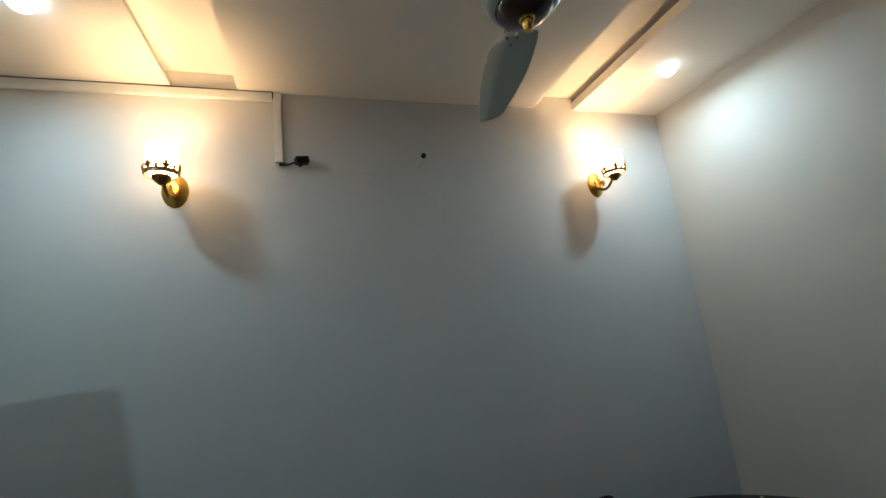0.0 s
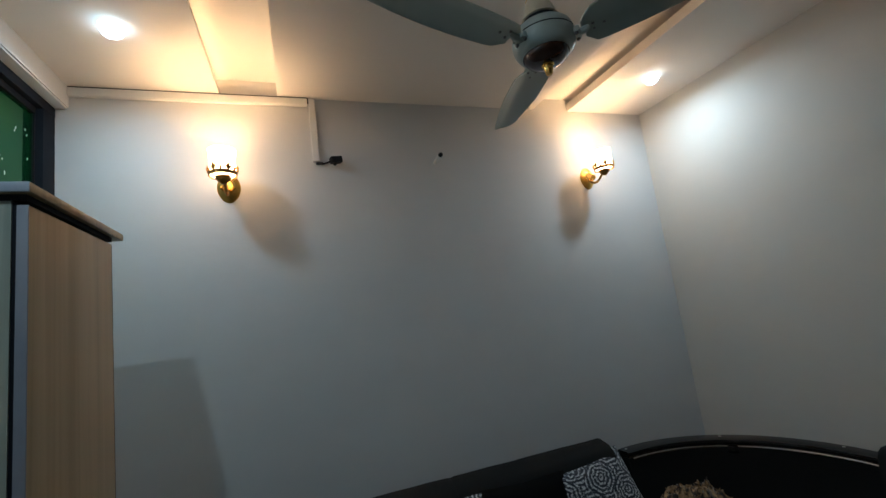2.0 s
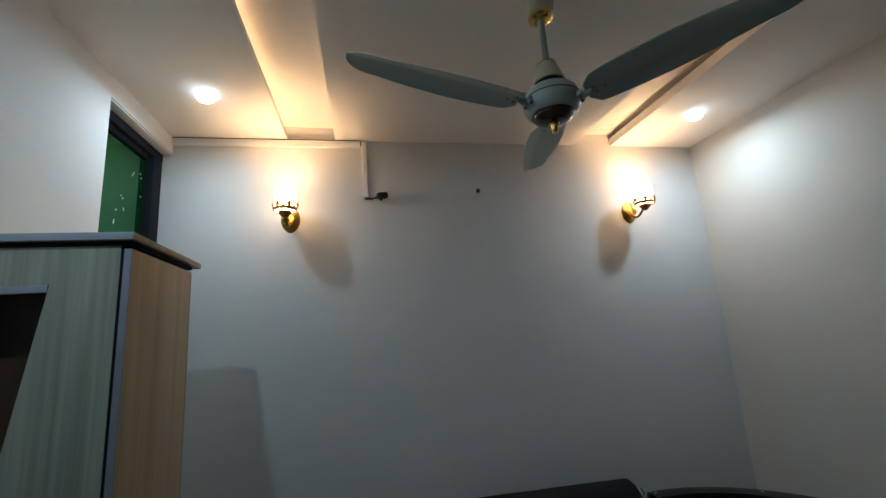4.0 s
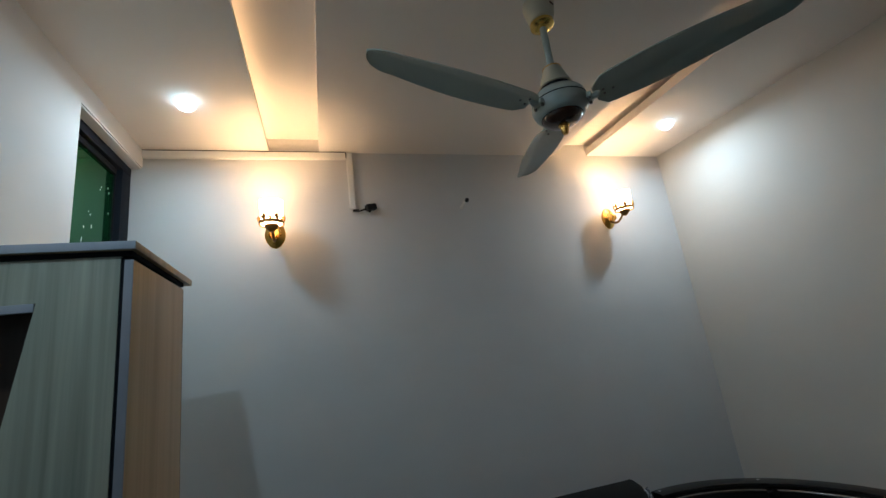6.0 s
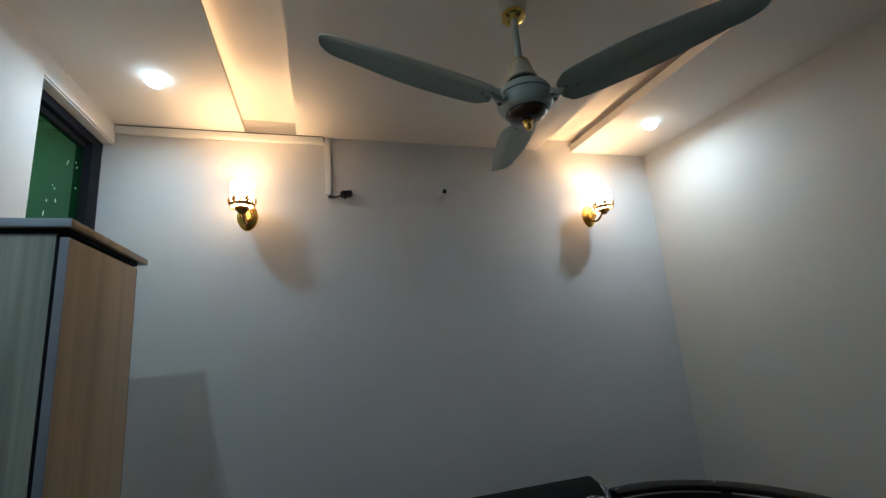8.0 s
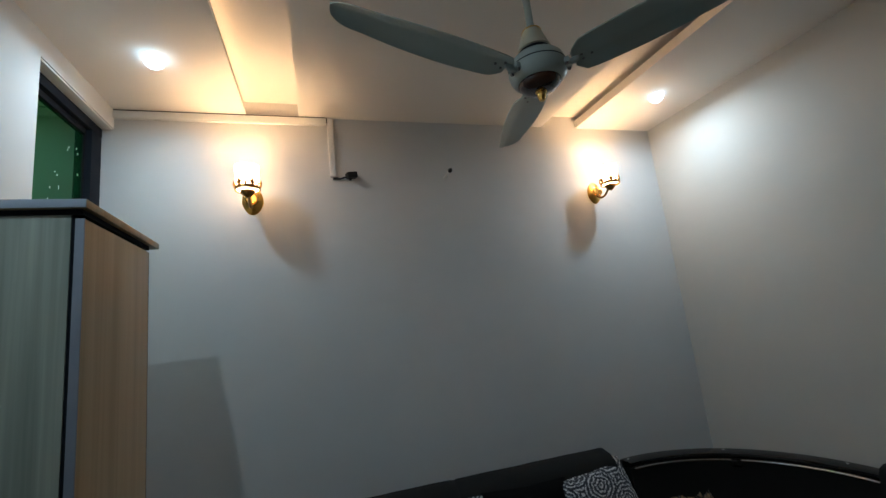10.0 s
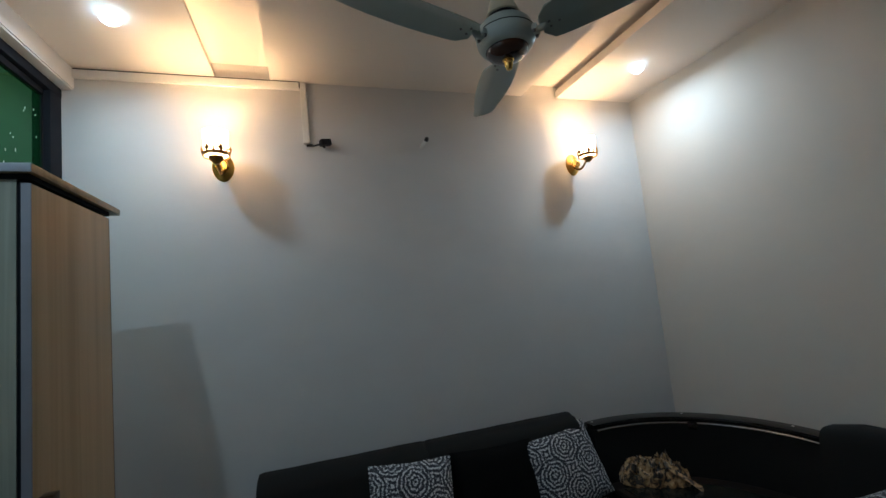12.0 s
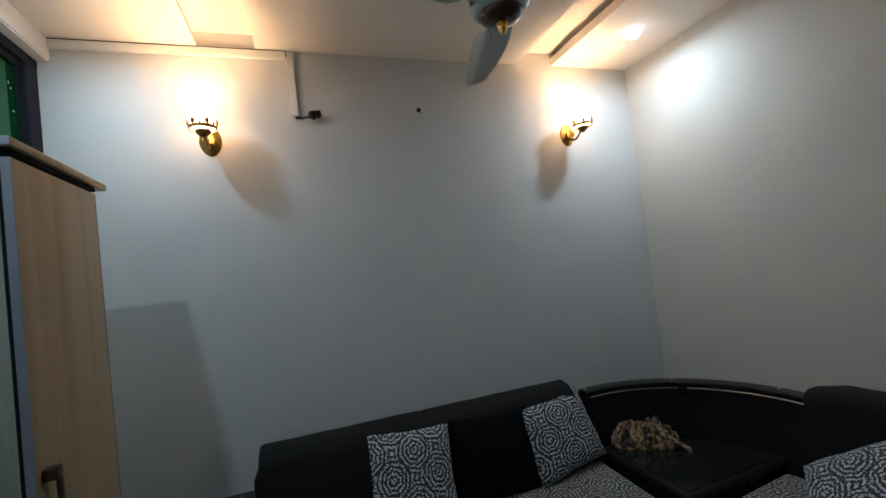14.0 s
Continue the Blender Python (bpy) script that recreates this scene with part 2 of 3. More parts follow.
def box(x0, x1, y0, y1, z0, z1, bevel=0.0, seg=2, bm=None):
    own = bmesh.new()
    bmesh.ops.create_cube(own, size=1.0, matrix=Matrix.LocRotScale(((x0 + x1) / 2, (y0 + y1) / 2, (z0 + z1) / 2), None,
                                                                  (abs(x1 - x0), abs(y1 - y0), abs(z1 - z0))))
    if bevel:
        bmesh.ops.bevel(own, geom=own.edges[:], offset=bevel, segments=seg, affect="EDGES", profile=0.6)
    return merge(bm, own)


def merge(bm, own):
    if bm is None:
        return own
    me = bpy.data.meshes.new("scratch")
    own.to_mesh(me)
    own.free()
    bm.from_mesh(me)
    bpy.data.meshes.remove(me)
    return bm


def lathe(profile, seg=40, m=None, bm=None, caps=True):
    """A turned body: profile of (radius, height) from top to bottom. caps=False: a ring, with the profile closed on itself."""
    own = bmesh.new()
    rings = []
    for r, z in profile:
        rings.append([own.verts.new((r * math.cos(2 * math.pi * i / seg), r * math.sin(2 * math.pi * i / seg), z)) for i in range(seg)])
    for a, b in zip(rings, rings[1:]):
        for i in range(seg):
            own.faces.new((a[i], a[(i + 1) % seg], b[(i + 1) % seg], b[i]))
    if caps:
        own.faces.new(rings[0])
        own.faces.new(rings[-1][::-1])
    bmesh.ops.remove_doubles(own, verts=own.verts, dist=1e-5)
    if m is not None:
        own.transform(m)
    return merge(bm, own)


def tube(points, radii, seg=10, bm=None):
    own = bmesh.new()
    pts = [Vector(p) for p in points]
    radii = [radii] * len(pts) if isinstance(radii, (int, float)) else radii
    rings = []
    for i, p in enumerate(pts):
        d = (pts[min(i + 1, len(pts) - 1)] - pts[max(i - 1, 0)]).normalized()
        side = d.cross(Vector((0.31, 0.2, 0.93))).normalized()
        up = side.cross(d)
        rings.append([own.verts.new(p + radii[i] * (math.cos(a) * side + math.sin(a) * up)) for a in (2 * math.pi * k / seg for k in range(seg))])
    for a, b in zip(rings, rings[1:]):
        for i in range(seg):
            own.faces.new((a[i], a[(i + 1) % seg], b[(i + 1) % seg], b[i]))
    own.faces.new(rings[0])
    own.faces.new(rings[-1][::-1])
    return merge(bm, own)


def prism(outline, z0, z1, bevel=0.0, bm=None):
    own = bmesh.new()
    f = own.faces.new([own.verts.new((x, y, z0)) for x, y in outline])
    up = bmesh.ops.extrude_face_region(own, geom=[f])
    bmesh.ops.translate(own, verts=[v for v in up["geom"] if isinstance(v, bmesh.types.BMVert)], vec=(0, 0, z1 - z0))
    bmesh.ops.recalc_face_normals(own, faces=own.faces)
    if bevel:
        bmesh.ops.bevel(own, geom=[e for e in own.edges], offset=bevel, segments=2, affect="EDGES")
    return merge(bm, own)


def arc_sweep(cx, cy, a0, a1, profile, steps=36):
    """Sweep a closed profile of (radius, z) round a vertical axis from angle a0 to a1."""
    own = bmesh.new()
    rings = []
    for i in range(steps + 1):
        a = radians(a0 + (a1 - a0) * i / steps)
        rings.append([own.verts.new((cx + r * math.cos(a), cy + r * math.sin(a), z)) for r, z in profile])
    k = len(profile)
    for a, b in zip(rings, rings[1:]):
        for i in range(k):
            own.faces.new((a[i], a[(i + 1) % k], b[(i + 1) % k], b[i]))
    own.faces.new(rings[0])
    own.faces.new(rings[-1][::-1])
    return own


def pillow_mesh(w, h, t, seed, n=22):
    """A stuffed square cushion in its own x, y plane, with drawn-in sides and a wrinkled face."""
    bm = bmesh.new()
    uv = bm.loops.layers.uv.new("UVMap")
    sides = []
    for s in (1, -1):
        g = []
        for j in range(n + 1):
            for i in range(n + 1):
                u, v = 2 * i / n - 1, 2 * j / n - 1
                puff = max(0.0, (1 - u ** 4) * (1 - v ** 4)) ** 0.55
                pull = 1 - 0.05 * (1 - abs(u * v)) * max(abs(u), abs(v)) ** 6
                wr = 0.006 * noise.noise((u * 3 + seed, v * 3, s * 2.0)) * puff
                g.append((bm.verts.new((u * w / 2 * pull, v * h / 2 * pull, s * (t / 2 * puff + wr))), (i / n, j / n)))
        for j in range(n):
            for i in range(n):
                q = [g[j * (n + 1) + i], g[j * (n + 1) + i + 1], g[(j + 1) * (n + 1) + i + 1], g[(j + 1) * (n + 1) + i]]
                f = bm.faces.new([c[0] for c in (q if s > 0 else q[::-1])])
                for loop, c in zip(f.loops, q if s > 0 else q[::-1]):
                    loop[uv].uv = c[1]
        sides.append(g)
    bmesh.ops.remove_doubles(bm, verts=bm.verts, dist=0.0008)
    return bm


def plan_uv(bm, size):
    """UVs in plan, one unit per size metres."""
    uv = bm.loops.layers.uv.new("UVMap")
    for f in bm.faces:
        for loop in f.loops:
            c = loop.vert.co
            loop[uv].uv = ((c.x + 0.4 * c.z) / size, (c.y + 0.4 * c.z) / size)
    return bm


# ---- the room ----
T = 0.2
part("floor", box(LX - T, RX + T, FY - T, BY + T, -0.15, 0.0), FLOOR, kind="structure", label="unseen floor, set dark to cut bounced light", smooth=False)
part("wall_north", box(LX - T, RX + T, BY, BY + T, 0.0, 3.1), WALL_SHADED, kind="structure", label="painted plaster wall behind the sofa, its paint darkened to stand for shade", smooth=False)
part("wall_east", box(RX, RX + T, FY, BY, 0.0, 3.1), CREAM, kind="structure", label="cream painted plaster side wall", smooth=False)
part("wall_south", box(LX - T, RX + T, FY - T, FY, 0.0, 3.1), UNSEEN_DARK, kind="structure", label="unseen closing wall, set dark to cut bounced light", smooth=False)
WY0, WZ0, WZ1 = -0.586, 1.60, 2.80
west = box(LX - T, LX, FY, WY0, 0.0, 3.1)
box(LX - T, LX, WY0, BY, 0.0, WZ0, bm=west)
box(LX - T, LX, WY0, BY, WZ1, 3.1, bm=west)
part("wall_west", west, WALL_LIT, kind="structure", label="off-white wall with a high window opening, its paint kept brighter for light", smooth=False)

# false ceiling: two side soffits and a centre panel with recessed troughs between them
SL, PL, PR, SR = 0.638, 0.915, 2.512, 2.790
ZR = 2.985
ceil = box(LX, RX, FY, BY, ZR, 3.1)
box(LX, SL, FY, BY, CZ, 2.925, bm=ceil)
box(LX, SL - 0.05, FY, BY, 2.925, ZR, bm=ceil)
box(PL, PR, FY, BY, CZ, 2.925, bm=ceil)
box(PL, PR - 0.05, FY, BY, 2.925, ZR, bm=ceil)
box(SR, RX, FY, BY, CZ, 2.952, bm=ceil)
box(SR + 0.09, RX, FY, BY, 2.952, ZR, bm=ceil)
part("ceiling", ceil, CEIL, kind="structure", label="white gypsum false ceiling with two recessed troughs", smooth=False)

# warm strip lights hidden on the ledges of the troughs
for x in (SL - 0.034, PR - 0.034):
    st = thing("strip_light", "warm white strip light hidden in the ceiling trough", "strip light", pose(x, 0, 2.925), "trough strip lights")
    part("strip_body", box(-0.006, 0.006, FY + 0.02, BY - 0.02, 0.0, 0.003), PVC, st, smooth=False)
    part("strip_lens", box(-0.005, 0.005, FY + 0.03, BY - 0.03, 0.0032, 0.006), STRIP, st, "glowing warm strip", smooth=False)

# window
win = tagged(new("window_1"), "high green-coated window in a dark slate frame, spattered with paint", "window", kind="structure")
FX = LX - 0.048
fr = box(FX - 0.06, FX, WY0, BY, WZ1 - 0.055, WZ1 - 0.003, 0.004)
box(FX - 0.06, FX, WY0, BY, WZ0 + 0.003, WZ0 + 0.055, 0.004, bm=fr)
box(FX - 0.06, FX, BY - 0.095, BY - 0.003, WZ0 + 0.055, WZ1 - 0.055, 0.004, bm=fr)
box(FX - 0.06, FX, WY0 + 0.003, WY0 + 0.06, WZ0 + 0.055, WZ1 - 0.055, 0.004, bm=fr)
part("window_frame", fr, FRAME, win)
sash = box(FX - 0.055, FX - 0.026, BY - 0.103, BY - 0.0955, WZ0 + 0.055, WZ1 - 0.055, 0.002)
box(FX - 0.055, FX - 0.022, WY0 + 0.06, BY - 0.103, WZ1 - 0.085, WZ1 - 0.0555, 0.003, bm=sash)
part("sash", sash, DARK_GAP, win, "dark inner sash rail")
pane = part("pane", box(FX - 0.041, FX - 0.035, WY0 + 0.05, BY - 0.098, WZ0 + 0.05, WZ1 - 0.08), PANE, win, "dark green coated pane", smooth=False)
rng = random.Random(7)
for y, z in ((-0.21, 2.60), (-0.218, 2.585), (-0.30, 2.45), (-0.285, 2.44), (-0.33, 2.37), (-0.27, 2.39), (-0.34, 2.31)):
    r = rng.uniform(0.0025, 0.0058)
    sp = bmesh.new()
    bmesh.ops.create_icosphere(sp, subdivisions=2, radius=1.0, matrix=pose(FX - 0.034, y, z, rng.uniform(-25, 25)) @ Matrix.Diagonal((0.0015, r * 0.8, r * rng.uniform(1.2, 3.0), 1)))
    part("paint_splash", sp, SPLASH, pane)
for y, z in ((-0.150, 2.62), (-0.138, 2.60), (-0.132, 2.50)):
    sp = bmesh.new()
    r = rng.uniform(0.0025, 0.004)
    bmesh.ops.create_icosphere(sp, subdivisions=2, radius=1.0, matrix=pose(FX - 0.034, y, z, rng.uniform(-25, 25)) @ Matrix.Diagonal((0.0015, r * 0.8, r * 2.0, 1)))
    part("paint_splash", sp, SPLASH, pane)
part("drip_board", box(FX - 0.002, LX - 0.004, WY0 + 0.004, BY - 0.004, WZ1 - 0.010, WZ1 - 0.002, 0.002), WALL_LIT, win, "rough plaster edge above the frame")
part("outer_shutter", box(LX - T - 0.02, LX - T + 0.02, WY0, BY, WZ0, WZ1), FRAME, win, "dark closed shutter")

# ---- ceiling fittings ----
def downlight():
    d = thing("downlight", "small round LED downlight with a domed lens, switched on", "ceiling light", pose(*DOWNLIGHTS[0][:2], CZ), "ceiling downlights")
    part("trim_ring", lathe([(0.0425, 0.0), (0.0480, -0.0004), (0.0475, -0.0012), (0.0425, -0.0016)], 48), PVC, d, "white trim ring")
    dome = [(0.0415 * math.cos(a), -0.010 - 0.037 * math.sin(a)) for a in (radians(90 * k / 8) for k in range(8))]
    part("lens", lathe([(0.0422, -0.0005)] + dome + [(0.001, -0.047)], 40), LENS, d, "glowing cool white domed lens")
    return d


first_downlight = downlight()
for dx, dy, share in DOWNLIGHTS[1:]:
    copy_thing(first_downlight, pose(dx, dy, CZ))

# ---- ceiling fan ----
FXC, FYC = 1.728, -1.213
fan = thing("ceiling_fan", "three-blade ceiling fan in pale enamel with brass trim, at rest", "ceiling fan", pose(FXC, FYC, CZ))
part("canopy", lathe([(0.052, 0.0), (0.058, -0.004), (0.058, -0.02), (0.052, -0.06), (0.044, -0.085), (0.038, -0.088)]), FAN_CREAM, fan, "cream cup canopy")
slot = box(-0.011, 0.011, -0.0575, -0.052, -0.045, -0.039, 0.001)
slot.transform(pose(0, 0, 0, 0, 0, 25))
part("wiring_slot", slot, BROWN, fan, "dark slot in the canopy")
part("canopy_ring", lathe([(0.036, -0.085), (0.044, -0.092), (0.044, -0.104), (0.034, -0.112), (0.018, -0.114)]), GOLD, fan, "polished brass ring")
part("down_rod", lathe([(0.0125, -0.10), (0.0125, -0.31)], 20), FAN_WHITE, fan)
part("motor_cup", lathe([(0.016, -0.286), (0.029, -0.288), (0.033, -0.294), (0.053, -0.352), (0.059, -0.366), (0.052, -0.369)]), FAN_CREAM, fan, "cream bell over the motor")
part("cup_band", lathe([(0.020, -0.2855), (0.031, -0.2865), (0.0345, -0.292), (0.028, -0.295)]), OLD_GOLD, fan, "thin brass band")
part("neck", lathe([(0.048, -0.368), (0.055, -0.370), (0.055, -0.386), (0.048, -0.390)]), BLACK_PLASTIC, fan, "black gap ring")
motor = part("motor_housing", lathe([(0.046, -0.387), (0.064, -0.389), (0.079, -0.396), (0.090, -0.408), (0.0955, -0.422), (0.0965, -0.430), (0.0945, -0.4325), (0.0985, -0.436),
                                     (0.0990, -0.447), (0.0960, -0.463), (0.0880, -0.478), (0.0780, -0.487), (0.060, -0.490)], 56), FAN_WHITE, fan, "round pale blue-grey motor housing")
part("rim_band", lathe([(0.0940, -0.4300), (0.0972, -0.4312), (0.0972, -0.4335), (0.0940, -0.435)], 56), DARK_GAP, motor, "thin dark seam")
part("bottom_cap", lathe([(0.070, -0.485), (0.070, -0.492), (0.064, -0.504), (0.046, -0.514), (0.026, -0.518), (0.012, -0.519)], 48), BROWN, fan, "glossy brown bottom cap")
part("cap_ring", lathe([(0.068, -0.4850), (0.0725, -0.4865), (0.0725, -0.4905), (0.068, -0.4925)], 48), BROWN, fan, "brown lacquered ring round the cap")
part("finial", lathe([(0.012, -0.514), (0.0195, -0.517), (0.0195, -0.521), (0.0150, -0.523), (0.0158, -0.527), (0.0105, -0.551), (0.0085, -0.553), (0.002, -0.5535)], 24), GOLD, fan, "small conical brass finial")


def blade_mesh():
    """One blade along +x: round-cornered root, swept belly, rounded tip, with pitch and a cambered section."""
    bm = bmesh.new()
    n, k = 34, 13
    grid = []
    for i in range(n + 1):
        s = 1 - (1 - i / n) ** 1.7
        r = 0.124 + 0.584 * s
        root = min(1.0, 0.52 + 0.48 * math.sqrt(max(0.0, 1 - (1 - min(1, s / 0.085)) ** 2)))
        tip = 1.0 if s < 0.86 else max(0.0, 1 - ((s - 0.86) / 0.14) ** 2.2) ** 0.48
        w = (0.138 + 0.034 * math.sin(math.pi * min(1, s * 1.2)) - 0.034 * s) * root * max(tip, 0.015)
        mid = -0.009 - 0.004 * math.sin(math.pi * s) + 0.016 * (1 - tip)
        pitch = radians(-7 + 2 * s)
        row = []
        for j in range(k):
            v = j / (k - 1) - 0.5
            y, z = mid + v * w, 0.010 * (0.25 - v * v) * 2
            z -= max(0.0, v - 0.16) * w * 0.26
            row.append((r, y * math.cos(pitch), z + y * math.sin(pitch) + 0.048 * s))
        grid.append(row)
    for dz in (0.0, -0.0035):
        vs = [[bm.verts.new((x, y, z + dz)) for x, y, z in row] for row in grid]
        for i in range(n):
            for j in range(k - 1):
                bm.faces.new((vs[i][j], vs[i + 1][j], vs[i + 1][j + 1], vs[i][j + 1]))
        if dz == 0.0:
            top = vs
    edge = lambda vs: [vs[0][j] for j in range(k)] + [vs[i][-1] for i in range(1, n + 1)] + [vs[n][j] for j in range(k - 2, -1, -1)] + [vs[i][0] for i in range(n - 1, 0, -1)]
    a, b = edge(top), edge(vs)
    for i in range(len(a)):
        bm.faces.new((a[i], a[(i + 1) % len(a)], b[(i + 1) % len(a)], b[i]))
    return bm


BLADE_Z = -0.452
for ang in (73.5, 191.5, 312.5):
    bm = blade_mesh()
    bm.transform(pose(0, 0, BLADE_Z + 0.004, 0, 0, ang))
    blade = part("blade", bm, FAN_BLADE, fan, "long pale grey-green metal blade")
    br = tube([(0.096, 0, 0.0), (0.108, 0, -0.003), (0.124, 0, -0.003), (0.138, 0, 0.004)], [0.014, 0.011, 0.012, 0.007], 12)
    box(0.116, 0.205, -0.022, 0.022, 0.014, 0.017, 0.001, bm=br)
    box(0.088, 0.112, -0.024, 0.024, -0.011, 0.009, 0.004, bm=br)
    br.transform(pose(0, 0, BLADE_Z, 0, 0, ang))
    for dy in (-0.018, 0.018):
        part("bracket_bolt", lathe([(0.001, -0.022), (0.004, -0.0215), (0.006, -0.019), (0.006, -0.013), (0.004, -0.012)], 12, pose(0, 0, BLADE_Z, 0, 0, ang) @ Matrix.Translation((0.101, dy, 0.003))), STEEL, blade, "steel bolt")
    part("blade_bracket", br, FAN_WHITE, blade, "enamelled blade bracket")
    for dx, dy in ((0.150, 0.014), (0.150, -0.014), (0.180, 0.0)):
        part("screw", lathe([(0.001, -0.0035), (0.0045, -0.004), (0.0045, -0.007), (0.001, -0.0085)], 10, pose(0, 0, BLADE_Z, 0, 0, ang) @ pose(dx, dy, 0.004)), STEEL, blade)

# ---- wall sconces ----
def sconce():
    s = thing("wall_sconce", "lit brass wall sconce with a crown gallery and glass shade", "wall lamp", pose(0.657, 0, 2.316), "sconces on the wall")
    turn = pose(0, 0, 0, 90)
    plate = lathe([(0.001, 0.024), (0.018, 0.023), (0.030, 0.018), (0.037, 0.012), (0.043, 0.009), (0.048, 0.006), (0.050, 0.001)], 40, turn)
    plate.transform(Matrix.Translation((0, 0, 0.080)) @ Matrix.Diagonal((1.08, 1, 1.52, 1)))
    for v in plate.verts:
        low = max(0.0, (0.080 - v.co.z) / 0.076)
        v.co.x *= 1 - 0.14 * low ** 1.6
    pl = part("wall_plate", plate, OLD_GOLD, s, "oval antique brass backplate")
    part("boss", lathe([(0.001, 0.040), (0.010, 0.038), (0.014, 0.030), (0.012, 0.020)], 24, Matrix.Translation((0, 0, 0.062)) @ turn), GOLD, pl)
    cx = -0.172
    pts = []
    for i in range(25):
        u = i / 24
        pts.append((0.0, -0.020 + (cx + 0.020) * u, 0.060 - 0.036 * math.sin(math.pi * min(1, u * 1.1)) + 0.018 * u * u))
    part("arm", tube(pts, [0.0085 - 0.002 * (i / 24) for i in range(25)], 12), BRONZED, s, "curved brass arm")
    curl = [(0.0, -0.066 + 0.020 * (1 - i / 34) * math.cos(i * 0.33), 0.066 + 0.020 * (1 - i / 34) * math.sin(i * 0.33)) for i in range(30)]
    part("scroll", tube(curl, 0.0042, 8), OLD_GOLD, s, "small brass scroll")
    for sx in (-1, 1):
        leaf = [(sx * (0.004 + 0.026 * math.sin(math.pi * u)), -0.024 - 0.012 * math.sin(math.pi * u), 0.045 + 0.075 * u) for u in (0, 0.2, 0.4, 0.6, 0.8, 1.0)]
        part("leaf_relief", tube(leaf, [0.002, 0.005, 0.006, 0.006, 0.004, 0.001], 8), GOLD, pl)
    tail = [(0.0, cx + 0.015 - 0.048 * u, 0.056 - 0.004 * u + 0.014 * u * u) for u in (0, 0.25, 0.5, 0.75, 1.0)]
    part("leaf_tip", tube(tail, [0.006, 0.007, 0.006, 0.004, 0.001], 10), BRONZED, s)
    c = Matrix.Translation((0, cx, -0.008))
    part("cup", lathe([(0.033, 0.092), (0.035, 0.088), (0.031, 0.076), (0.019, 0.063), (0.009, 0.054)], 32, c), BRONZED, s, "bronzed brass cup under the shade")
    gal = lathe([(0.0574, 0.091), (0.0596, 0.091), (0.0618, 0.094), (0.0600, 0.097), (0.0600, 0.103), (0.0618, 0.106), (0.0600, 0.109), (0.0578, 0.109), (0.0574, 0.091)], 56, c, caps=False)
    for i in range(4):
        a = math.pi / 4 + math.pi / 2 * i
        tube([(0.026 * math.cos(a), cx + 0.026 * math.sin(a), 0.078), (0.058 * math.cos(a), cx + 0.058 * math.sin(a), 0.085)], 0.003, 6, gal)
    part("gallery_ring", gal, BRONZED, s, "pierced bronzed brass gallery ring")
    for i in range(12):
        a = 2 * math.pi * i / 12
        rad, tan = Vector((math.cos(a), math.sin(a), 0)), Vector((-math.sin(a), math.cos(a), 0))
        at = lambda r, u, h: Vector((0, cx, 0.099)) + rad * r + tan * u + Vector((0, 0, h))
        if i % 2 == 0:
            # a stem with a bud and two side leaves
            sp = tube([at(0.0600, 0, 0), at(0.0610, 0, 0.012), at(0.0615, 0, 0.020), at(0.0620, 0, 0.027), at(0.0635, 0, 0.035)], [0.0055, 0.0036, 0.0080, 0.0056, 0.0010], 8)
            for sx in (-1, 1):
                tube([at(0.0600, 0, 0.004), at(0.0615, sx * 0.007, 0.010), at(0.0630, sx * 0.012, 0.017), at(0.0640, sx * 0.013, 0.023)], [0.0040, 0.0050, 0.0036, 0.0010], 6, sp)
        else:
            sp = tube([at(0.0600, 0, 0), at(0.0610, 0, 0.007), at(0.0615, 0, 0.013), at(0.0620, 0, 0.019)], [0.0058, 0.0038, 0.0068, 0.0012], 8)
        part("crown_point", sp, BRONZED, s)
    part("glass_shade", lathe([(0.022, 0.0885), (0.041, 0.090), (0.051, 0.096), (0.0550, 0.118), (0.0550, 0.150), (0.0560, 0.185), (0.0590, 0.218), (0.0565, 0.2185),
                               (0.0535, 0.185), (0.0525, 0.150), (0.0525, 0.120), (0.0485, 0.098), (0.040, 0.0925), (0.022, 0.091), (0.022, 0.0885)], 40, c, caps=False), SHADE, s, "glowing warm frosted glass shade")
    part("bulb", lathe([(0.008, 0.090), (0.009, 0.112), (0.018, 0.130), (0.024, 0.150), (0.022, 0.168), (0.012, 0.180), (0.002, 0.183)], 24, c), BULB, s, "lit warm bulb")
    return s


left_sconce = sconce()
copy_thing(left_sconce, pose(2.852, 0, 2.330))

# ---- cable trunking, gadget and pipe stub on the wall ----
tr = thing("cable_trunking", "white plastic cable trunking along the ceiling and down the wall", "trunking", pose(0, 0, 0))
part("run_along", box(LX + 0.002, 1.068, -0.018, -0.001, 2.851, 2.894, 0.001), PVC, tr, smooth=False)
part("run_lid", box(LX + 0.002, 1.066, -0.0215, -0.018, 2.856, 2.889, 0.001), PVC, tr, smooth=False)
part("run_down", box(1.070, 1.106, -0.018, -0.001, 2.532, 2.894, 0.001), PVC, tr, smooth=False)
part("down_lid", box(1.074, 1.102, -0.0215, -0.018, 2.534, 2.880, 0.001), PVC, tr, smooth=False)
# Dark strip put into the open gap to draw its shade.
part("joint_shade", box(LX + 0.002, 1.066, -0.016, -0.001, 2.8945, 2.8992), DARK_GAP, tr, "dark strip standing for the shade between trunking and ceiling", smooth=False)
part("corner_clip", box(1.066, 1.072, -0.0225, -0.001, 2.862, 2.893, 0.001), BLACK_PLASTIC, tr, "dark gap at the joint")
gad = thing("wall_camera", "small black camera on a short jointed wall bracket", "camera", pose(1.10, 0, 2.520))
